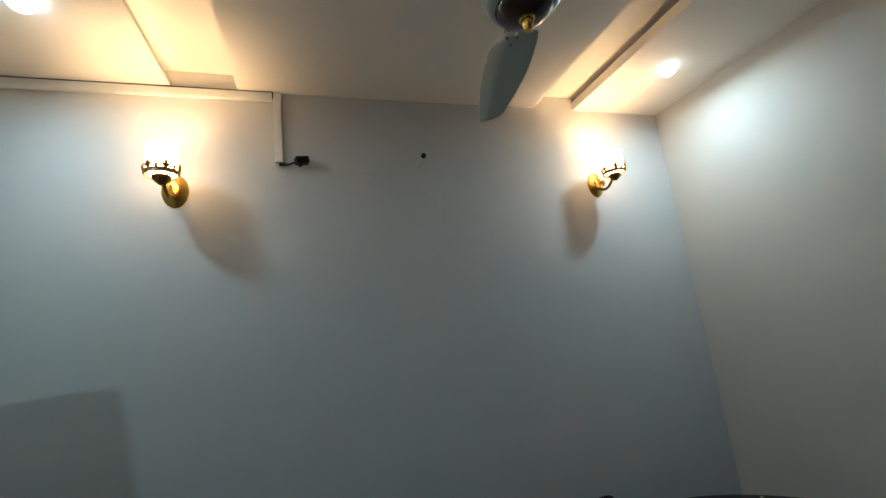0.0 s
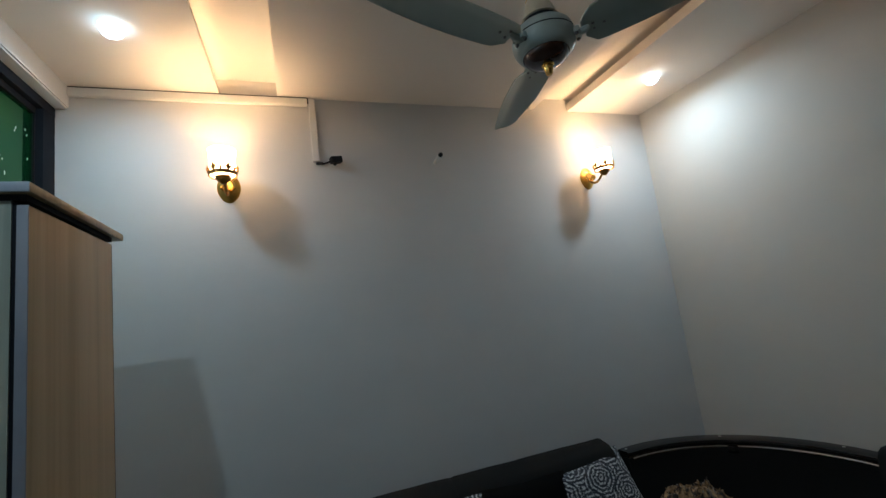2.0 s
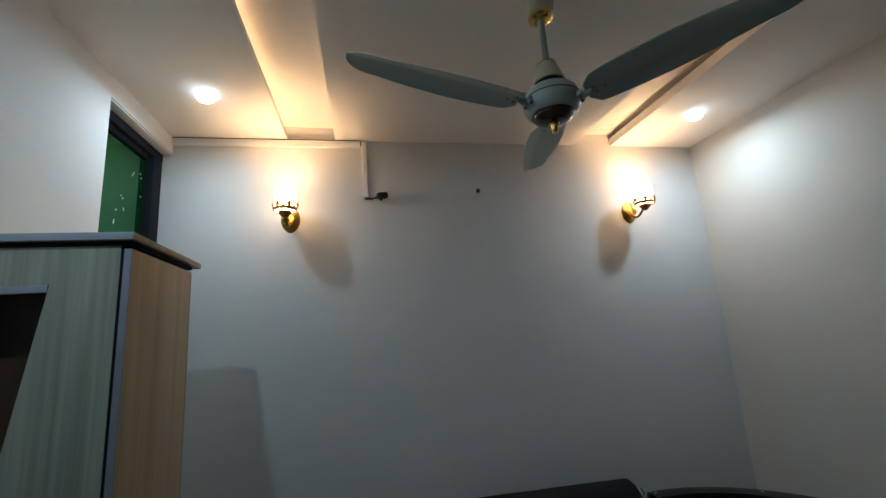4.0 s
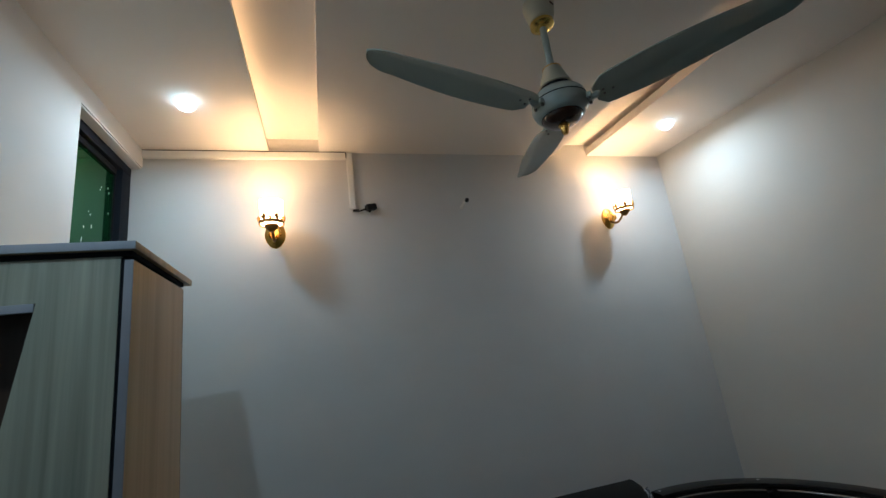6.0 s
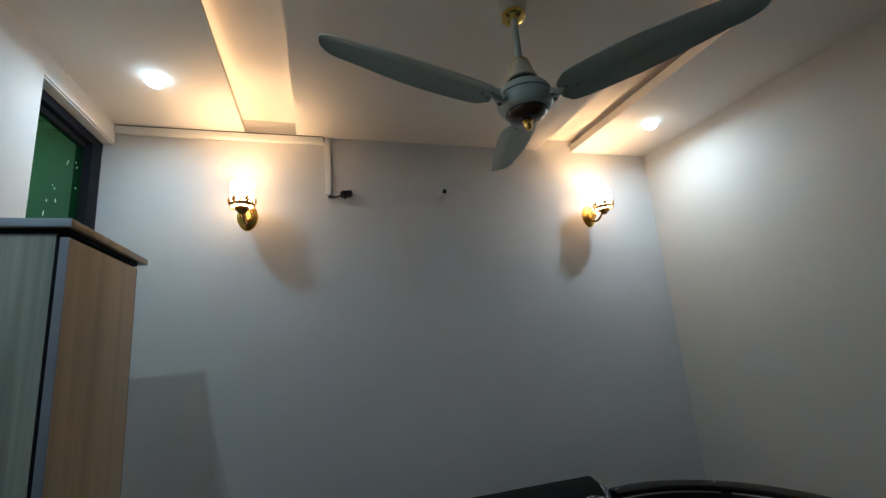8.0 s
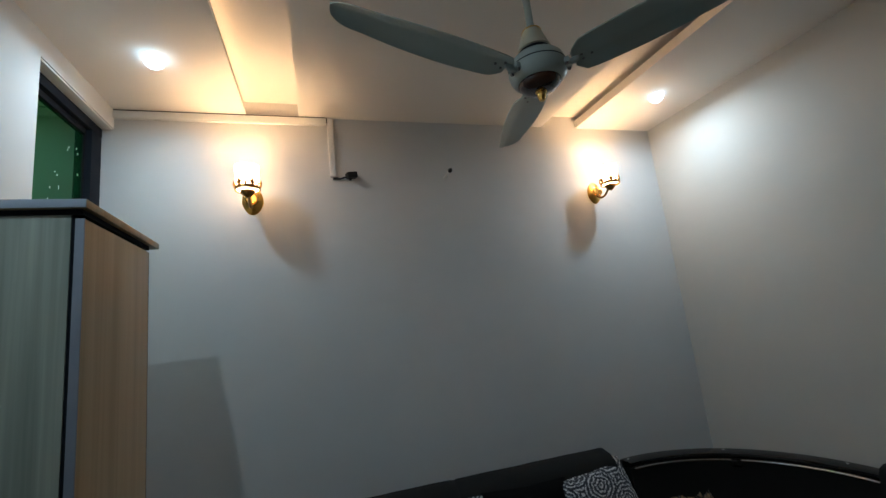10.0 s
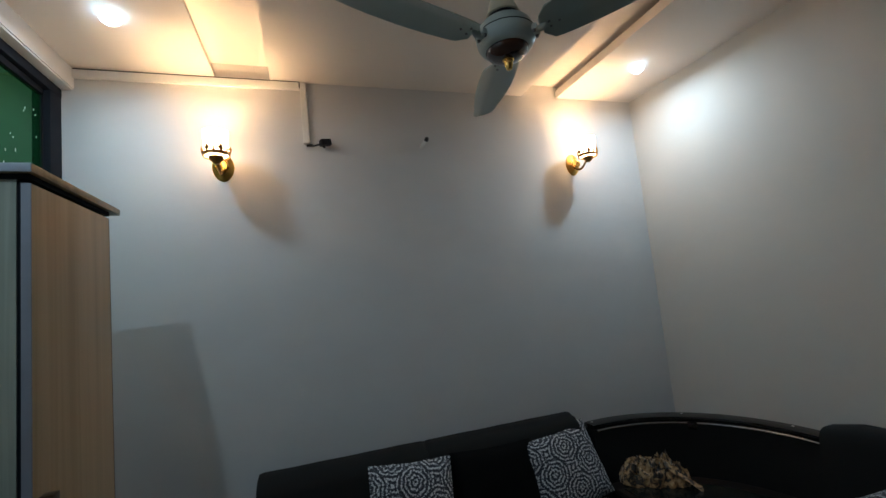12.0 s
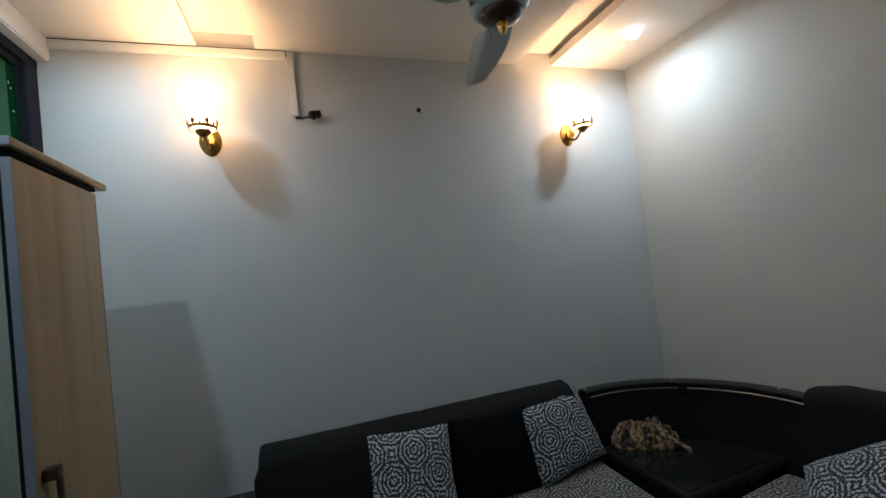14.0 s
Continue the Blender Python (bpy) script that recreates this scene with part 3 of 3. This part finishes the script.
part("base_clip", box(-0.014, 0.022, -0.014, -0.001, -0.002, 0.010, 0.002), BLACK_PLASTIC, gad)
part("bracket_arm", tube([(0.0, -0.010, 0.003), (0.02, -0.024, -0.006), (0.045, -0.032, 0.000), (0.070, -0.034, 0.006)], [0.005, 0.0045, 0.0055, 0.006], 10), BLACK_PLASTIC, gad)
body = box(-0.030, 0.030, -0.020, 0.020, -0.017, 0.017, 0.004)
body.transform(pose(0.088, -0.036, 0.012, 0, -10, 18))
cbody = part("camera_body", body, BLACK_PLASTIC, gad)
part("knob", lathe([(0.001, 0.012), (0.008, 0.011), (0.009, 0.0), (0.007, -0.006)], 16, pose(0.080, -0.036, -0.012)), BLACK_PLASTIC, gad)
stub = thing("pipe_stub", "short white pipe stub with a dark open end in the wall", "pipe", pose(1.764, 0, 2.526))
part("pipe", tube([(0, 0.0, 0), (0.003, -0.05, 0.006), (0.008, -0.088, 0.016)], 0.010, 16), PVC, stub)
part("end_cap", lathe([(0.001, 0.008), (0.009, 0.007), (0.0125, 0.0), (0.0125, -0.012), (0.002, -0.014)], 20, pose(0.010, -0.094, 0.018, 70, 0, 5)), BLACK_PLASTIC, stub, "black end cap")

# ---- wardrobe ----
wx, wy0, wy1, wt = 0.399, -1.165, -0.728, 2.004
ward = thing("wardrobe", "tall narrow laminate wardrobe with oak door and grey sides", "wardrobe", pose(0.2, -0.92, 0, 0, 0, 1.6))
wl = Matrix.Translation((-0.2, 0.92, 0))


def wpart(name, bm, material, parent=ward, label="", smooth=True):
    bm.transform(wl)
    return part(name, bm, material, parent, label, smooth)


# side panel with a slanted opening, made of an upper board, a front post and a lower board
NX0, NXT, NXB, NZ0, NZ1, ND = LX + 0.03, 0.239, 0.146, 1.25, 1.898, 0.12
for n, quad in (("side_panel", ((LX + 0.012, NZ1), (wx, NZ1), (wx, wt), (LX + 0.012, wt))), ("side_post", ((NXB, NZ0), (wx, NZ0), (wx, NZ1), (NXT, NZ1))),
                ("side_panel", ((LX + 0.012, 0.05), (wx, 0.05), (wx, NZ0), (LX + 0.012, NZ0))), ("side_post", ((LX + 0.012, NZ0), (NX0, NZ0), (NX0, NZ1), (LX + 0.012, NZ1)))):
    own = bmesh.new()
    f = own.faces.new([own.verts.new((x, wy0, z)) for x, z in quad])
    up = bmesh.ops.extrude_face_region(own, geom=[f])
    bmesh.ops.translate(own, verts=[v for v in up["geom"] if isinstance(v, bmesh.types.BMVert)], vec=(0, 0.018, 0))
    wpart(n, own, GREY_WOOD, label="grey-green streaked laminate side", smooth=False)
carc = box(LX + 0.012, wx, wy0 + 0.018 + ND, wy1, 0.05, wt)
wpart("carcass", carc, GREY_WOOD, smooth=False)
wpart("niche_back", box(NX0 - 0.02, wx - 0.01, wy0 + ND, wy0 + ND + 0.014, NZ0 - 0.02, NZ1 + 0.02), NICHE, label="dark walnut niche back", smooth=False)
wpart("niche_top", box(NX0 - 0.02, wx - 0.01, wy0 + 0.019, wy0 + ND, NZ1 + 0.001, NZ1 + 0.018), EDGE, label="grey niche soffit", smooth=False)
wpart("niche_lip", box(NX0, NXT - 0.003, wy0 - 0.0015, wy0 + 0.012, NZ1 - 0.020, NZ1 - 0.0005, 0.001), EDGE, label="grey lip over the niche")
wpart("niche_shelf", box(NX0 - 0.02, wx - 0.01, wy0 + 0.019, wy0 + ND, NZ0 - 0.018, NZ0 - 0.001), NICHE, smooth=False)
wpart("niche_jamb", box(wx - 0.03, wx - 0.002, wy0 + 0.019, wy0 + ND, NZ0 - 0.018, NZ1 + 0.018), NICHE, smooth=False)
# Solid dark strip in place of the shaded gap between carcass and door.
wpart("gap_shade", box(wx, wx + 0.0075, wy0 + 0.003, wy1 - 0.004, 0.05, wt - 0.006), DARK_GAP, label="dark strip standing for the shade in the door gap", smooth=False)
door = wpart("door", box(wx + 0.0080, wx + 0.026, wy0 + 0.004, wy1, 0.06, wt - 0.012, 0.0015), OAK, label="oak laminate door")
wpart("edge_band", box(wx + 0.0080, wx + 0.027, wy0 - 0.0005, wy0 + 0.0035, 0.06, wt - 0.012, 0.001), DARK_EDGE, door, "slate grey edge band")
wpart("rear_edge_band", box(wx + 0.0080, wx + 0.0262, wy1 + 0.0003, wy1 + 0.003, 0.06, wt - 0.012, 0.001), NICHE, door, "dark edge band")
hx = wx + 0.026
hd = box(hx, hx + 0.028, -1.142, -1.112, 1.236, 1.264, 0.002)
box(hx + 0.018, hx + 0.028, -1.126, -1.112, 1.04, 1.237, 0.002, bm=hd)
box(hx, hx + 0.028, -1.142, -1.112, 1.012, 1.04, 0.002, bm=hd)
wpart("handle", hd, BRONZE, door, "angular bronze bar handle")
top = wpart("cornice", box(LX + 0.012, wx + 0.036, wy0 - 0.014, wy1 + 0.068, wt + 0.011, 2.036, 0.002), OAK, label="overhanging top board")
wpart("cornice_edge", box(LX + 0.012, wx + 0.0355, wy0 - 0.018, wy0 - 0.0145, wt + 0.011, 2.036, 0.001), EDGE, top, "slate grey edge of the top board")
# The overhang's shadow, put in as a near-black strip.
wpart("cornice_shade", box(LX + 0.014, wx + 0.024, wy0 - 0.002, wy1 + 0.01, wt - 0.003, wt + 0.0105), DARK_GAP, top, "dark strip standing for the shadow under the top board", smooth=False)
wpart("plinth", box(LX + 0.016, wx - 0.02, wy0 + 0.02, wy1 - 0.02, 0.0, 0.05), NICHE, label="dark plinth", smooth=False)

# ---- sofa along the back wall ----
sofa = thing("sofa", "black upholstered sofa with patterned seat against the wall", "sofa", pose(2.44, -0.20, 0, 0, 0, -2.6))
# local frame: x runs to the left end as negative, y = 0 is the rear top edge
SL0, SL1, SMID = -1.672, 0.0, -0.88


def back_section(x0, x1, name):
    bm = bmesh.new()
    prof = [(0.03, 0.30), (0.0, 0.83), (-0.008, 0.860), (-0.03, 0.870), (-0.10, 0.858), (-0.135, 0.830), (-0.15, 0.79), (-0.20, 0.44), (-0.20, 0.30)]
    n = 48
    rings = []
    for i in range(n + 1):
        u = i / n
        e = min(u, 1 - u) * (x1 - x0)
        dip = 0.005 * max(0, 1 - e / 0.02) ** 2
        rings.append([bm.verts.new((x0 + (x1 - x0) * u, y, z - dip * (z > 0.7) + 0.0022 * noise.noise((u * 6 + x0, y * 4, 0.3)) * (z > 0.5))) for y, z in prof])
    k = len(prof)
    for a, b in zip(rings, rings[1:]):
        for i in range(k):
            bm.faces.new((a[i], a[(i + 1) % k], b[(i + 1) % k], b[i]))
    bm.faces.new(rings[0])
    bm.faces.new(rings[-1][::-1])
    return part(name, bm, SOFA, sofa)


back_section(SL0, SMID - 0.0004, "backrest")
back_section(SMID + 0.0004, SL1 - 0.02, "backrest")
part("base", box(SL0, SL1 - 0.01, -0.74, 0.02, 0.06, 0.30, 0.012), SOFA, sofa, "black plinth base")
for x0, x1 in ((SL0 + 0.02, SMID - 0.004), (SMID + 0.004, SL1 + 0.062)):
    bm = plan_uv(box(x0, x1, -0.76, -0.17, 0.30, 0.45, 0.035, 4), 0.5)
    part("seat_cushion", bm, SEAT_PRINT, sofa, "dark grey patterned seat cushion")
part("arm", box(-1.865, SL0 - 0.036, -0.76, 0.03, 0.06, 0.620, 0.02, 3), SOFA, sofa, "black padded arm")
arm_cap = part("arm_cap", box(-1.872, SL0 - 0.037, -0.77, 0.034, 0.6205, 0.642, 0.006, 3), LACQUER, sofa, "lacquered cap on the arm")
for y in (-0.02, -0.40):
    part("cap_screw", lathe([(0.0072, 0.0), (0.0058, 0.0024), (0.001, 0.0034)], 12, Matrix.Translation((-1.775, y, 0.642))), CHROME, arm_cap)
part("arm_pad", box(SL0 - 0.030, SL0 - 0.0005, -0.12, 0.028, 0.30, 0.748, 0.010, 3), SOFA, sofa, "padded shoulder beside the backrest")
for x in (-1.80, -0.05):
    for y in (-0.70, -0.04):
        part("leg", lathe([(0.025, 0.06), (0.022, 0.0)], 16, Matrix.Translation((x, y, 0))), LACQUER, sofa)

# ---- curved corner unit ----
CX, CY, CR, RZ = 2.55, -1.0, 0.745, 0.80
corner = thing("corner_unit", "curved black corner sofa unit with lacquered rail and table top", "sofa", pose(CX, CY, 0))
rail = [(CR, RZ - 0.030), (CR, RZ - 0.006), (CR - 0.006, RZ), (CR - 0.066, RZ), (CR - 0.075, RZ - 0.004), (CR - 0.078, RZ - 0.014), (CR - 0.075, RZ - 0.026), (CR - 0.068, RZ - 0.030)]
part("top_rail", arc_sweep(0, 0, -3, 94, rail, 48), LACQUER, corner, "curved black lacquered top rail")
bead = [(CR - 0.073 + 0.0075 * math.cos(2 * math.pi * i / 12), RZ - 0.037 + 0.0075 * math.sin(2 * math.pi * i / 12)) for i in range(12)]
for a0, a1 in ((-2, 44), (48, 92)):
    part("rail_bead", arc_sweep(0, 0, a0, a1, bead, 26), GLOSS, corner, "polished metal bead under the rail")
jb = box(CR - 0.083, CR - 0.02, -0.024, 0.024, RZ - 0.070, RZ - 0.031, 0.004)
jb.transform(pose(0, 0, 0, 0, 0, 46))
part("joint_block", jb, LACQUER, corner)
for a in (9.5, 49.5, 91.5):
    part("rail_screw", lathe([(0.0072, 0.0004), (0.0058, 0.0026), (0.001, 0.0036)], 12, Matrix.Translation(((CR - 0.03) * math.cos(radians(a)), (CR - 0.03) * math.sin(radians(a)), RZ))), CHROME, corner)
part("curved_back", arc_sweep(0, 0, -3, 94, [(CR - 0.01, 0.06), (CR - 0.01, RZ - 0.031), (CR - 0.072, RZ - 0.031), (CR - 0.085, 0.60), (CR - 0.10, 0.46), (CR - 0.10, 0.06)], 40), SOFA, corner, "black upholstered curved back")


def sector(r, x0, y0):
    out = [(x0, y0)]
    a0, a1 = math.asin(y0 / r), math.acos(x0 / r)
    out += [(r * math.cos(a0 + (a1 - a0) * i / 20), r * math.sin(a0 + (a1 - a0) * i / 20)) for i in range(21)]
    return out


part("corner_base", prism(sector(CR - 0.105, 0.0, 0.085), 0.06, 0.462, 0.004), LACQUER, corner)
part("table_top", prism(sector(CR - 0.106, -0.025, 0.066), 0.462, 0.490, 0.005), TABLE, corner, "dark polished corner table top")
part("table_inset", prism(sector(0.55, 0.012, 0.10), 0.4905, 0.4945, 0.001), TABLE_GLASS, corner, "glossy black glass inset panel")
part("corner_foot", lathe([(0.10, 0.06), (0.08, 0.0)], 20, Matrix.Translation((0.25, 0.28, 0))), LACQUER, corner)

# ---- sofa along the side wall ----
sofa2 = thing("sofa", "black upholstered sofa with patterned seat along the side wall", "sofa", pose(3.33, -1.03, 0, 0, 0, 4))
bm = bmesh.new()
prof = [(0.03, 0.30), (0.0, 0.80), (-0.012, 0.856), (-0.04, 0.874), (-0.112, 0.878), (-0.142, 0.870), (-0.158, 0.850), (-0.166, 0.815), (-0.22, 0.44), (-0.22, 0.30)]
rings = []
for i in range(17):
    u = i / 16
    e = u * 1.9
    dip = 0.03 * max(0, 1 - e / 0.04) ** 2
    rings.append([bm.verts.new((x, -1.9 * u, z - dip * (z > 0.7))) for x, z in prof])
for a, b in zip(rings, rings[1:]):
    for i in range(len(prof)):
        bm.faces.new((a[i], a[(i + 1) % len(prof)], b[(i + 1) % len(prof)], b[i]))
bm.faces.new(rings[0])
bm.faces.new(rings[-1][::-1])
part("backrest", bm, SOFA, sofa2)
part("base", box(-0.76, 0.02, -1.9, 0.0, 0.06, 0.30, 0.012), SOFA, sofa2, "black plinth base")
for y0, y1 in ((-0.93, 0.100), (-1.88, -0.94)):
    part("seat_cushion", plan_uv(box(-0.78, -0.19, y0, y1, 0.30, 0.45, 0.035, 4), 0.5), SEAT_PRINT, sofa2, "dark grey patterned seat cushion")
part("arm", box(-0.76, 0.02, -2.06, -1.902, 0.06, 0.685, 0.03, 4), SOFA, sofa2, "black padded arm")
for x in (-0.70, -0.04):
    for y in (-0.05, -1.95):
        part("leg", lathe([(0.025, 0.06), (0.022, 0.0)], 16, Matrix.Translation((x, y, 0))), LACQUER, sofa2)


# ---- cushions and scarf ----
def cushion(label, material, centre, right, up, w, h, t, seed):
    """A cushion with its width along right and its height near up."""
    rgt = Vector(right).normalized()
    nrm = rgt.cross(Vector(up)).normalized()
    upv = nrm.cross(rgt)
    m = Matrix.Translation(centre) @ Matrix((rgt, upv, nrm)).transposed().to_4x4()
    ob = part("throw_cushion", pillow_mesh(w, h, t, seed), material)
    ob.matrix_world = m
    return tagged(ob, label, "cushion", "throw cushions")


cushion("square throw cushion with white medallions on dark blue, on the sofa", PRINT, (1.432, -0.43, 0.655), (1, 0.0, -0.085), (0.02, 0.42, 1), 0.400, 0.42, 0.11, 1.0)
cushion("plain black velvet cushion leaning on the sofa back", VELVET, (1.87, -0.385, 0.63), (1, -0.03, -0.03), (0.0, 0.35, 1), 0.45, 0.40, 0.12, 2.0)
cushion("square medallion-print cushion leaning at the sofa's corner end", PRINT, (2.270, -0.385, 0.640), (1, 0.14, 0.095), (-0.06, 0.42, 1), 0.45, 0.38, 0.11, 5.0)
cushion("medallion-print cushion slumped on the side sofa seat", PRINT, (2.945, -1.35, 0.578), (0.2, -0.75, 0.52), (0.6, 0.35, 0.32), 0.45, 0.44, 0.11, 9.0)

def scarf_mesh():
    """A crumpled cloth heap: two humps, sharp folds and an uneven rim, with a loose end."""
    bm = bmesh.new()
    nu, nr = 120, 40
    ridge = lambda p: 1 - min(1.0, abs(noise.noise(p)) * 2.4)
    rings = []
    for k in range(1, nr + 1):
        r = k / nr
        row = []
        for i in range(nu):
            a = 2 * math.pi * i / nu
            u, v = r * math.cos(a), r * math.sin(a)
            edge = 1 + 0.22 * noise.noise(Vector((math.cos(a) * 2.2, math.sin(a) * 2.2, 4.0))) + 0.10 * noise.noise(Vector((math.cos(a) * 6, math.sin(a) * 6, 1.0)))
            hump = 0.106 * math.exp(-((u + 0.54) / 0.40) ** 2) + 0.112 * math.exp(-((u - 0.30) / 0.42) ** 2)
            bend = 0.5 * noise.noise(Vector((u * 1.5, v * 1.5, 8.0)))
            big = ridge(Vector((u * 2.6 + bend, v * 1.5 + u, 2.0)))
            fine = ridge(Vector((u * 6.0 + v * 2.5 + bend, v * 3.6 - u, 5.0)))
            grit = noise.noise(Vector((u * 9.0, v * 6.0, 1.0)))
            full = (1 - r ** 5) ** 0.5
            z = (hump * (0.50 + 0.42 * big) + 0.036 * fine ** 1.5 + 0.022 * grit + 0.010) * full
            push = noise.noise_vector(Vector((u * 4.6, v * 3.6, 3.0))) * 0.034
            row.append(bm.verts.new((u * 0.182 * edge + push.x, v * 0.085 * edge + push.y, max(0.0015, z + 0.5 * push.z * full))))
        rings.append(row)
    top = bm.verts.new((0, 0, rings[0][0].co.z))
    for i in range(nu):
        bm.faces.new((top, rings[0][i], rings[0][(i + 1) % nu]))
    for p, q in zip(rings, rings[1:]):
        for i in range(nu):
            bm.faces.new((p[i], q[i], q[(i + 1) % nu], p[(i + 1) % nu]))
    bm.faces.new([bm.verts.new((w.co.x, w.co.y, 0.0)) for w in rings[-1]])
    n = 22
    strip = []
    for i in range(n + 1):
        t = i / n
        w = 0.040 * (1 - 0.55 * t)
        strip.append([bm.verts.new((0.03 + 0.155 * t, -0.035 - 0.065 * t + w * c, 0.105 * (1 - t) ** 1.3 + 0.004 + 0.020 * (1 - c * c) * (1 - 0.4 * t) + 0.006 * math.sin(9 * t + 4 * c)))
                      for c in (-1, -0.6, -0.2, 0.2, 0.6, 1)])
    for p, q in zip(strip, strip[1:]):
        for c in range(5):
            bm.faces.new((p[c], q[c], q[c + 1], p[c + 1]))
    return bm


sc = scarf_mesh()
ob = part("scarf", sc, SCARF)
ob.matrix_world = pose(2.762, -0.472, 0.4945, 0, 0, -28)
tagged(ob, "crumpled spotted tan and black scarf on the corner table", "scarf")
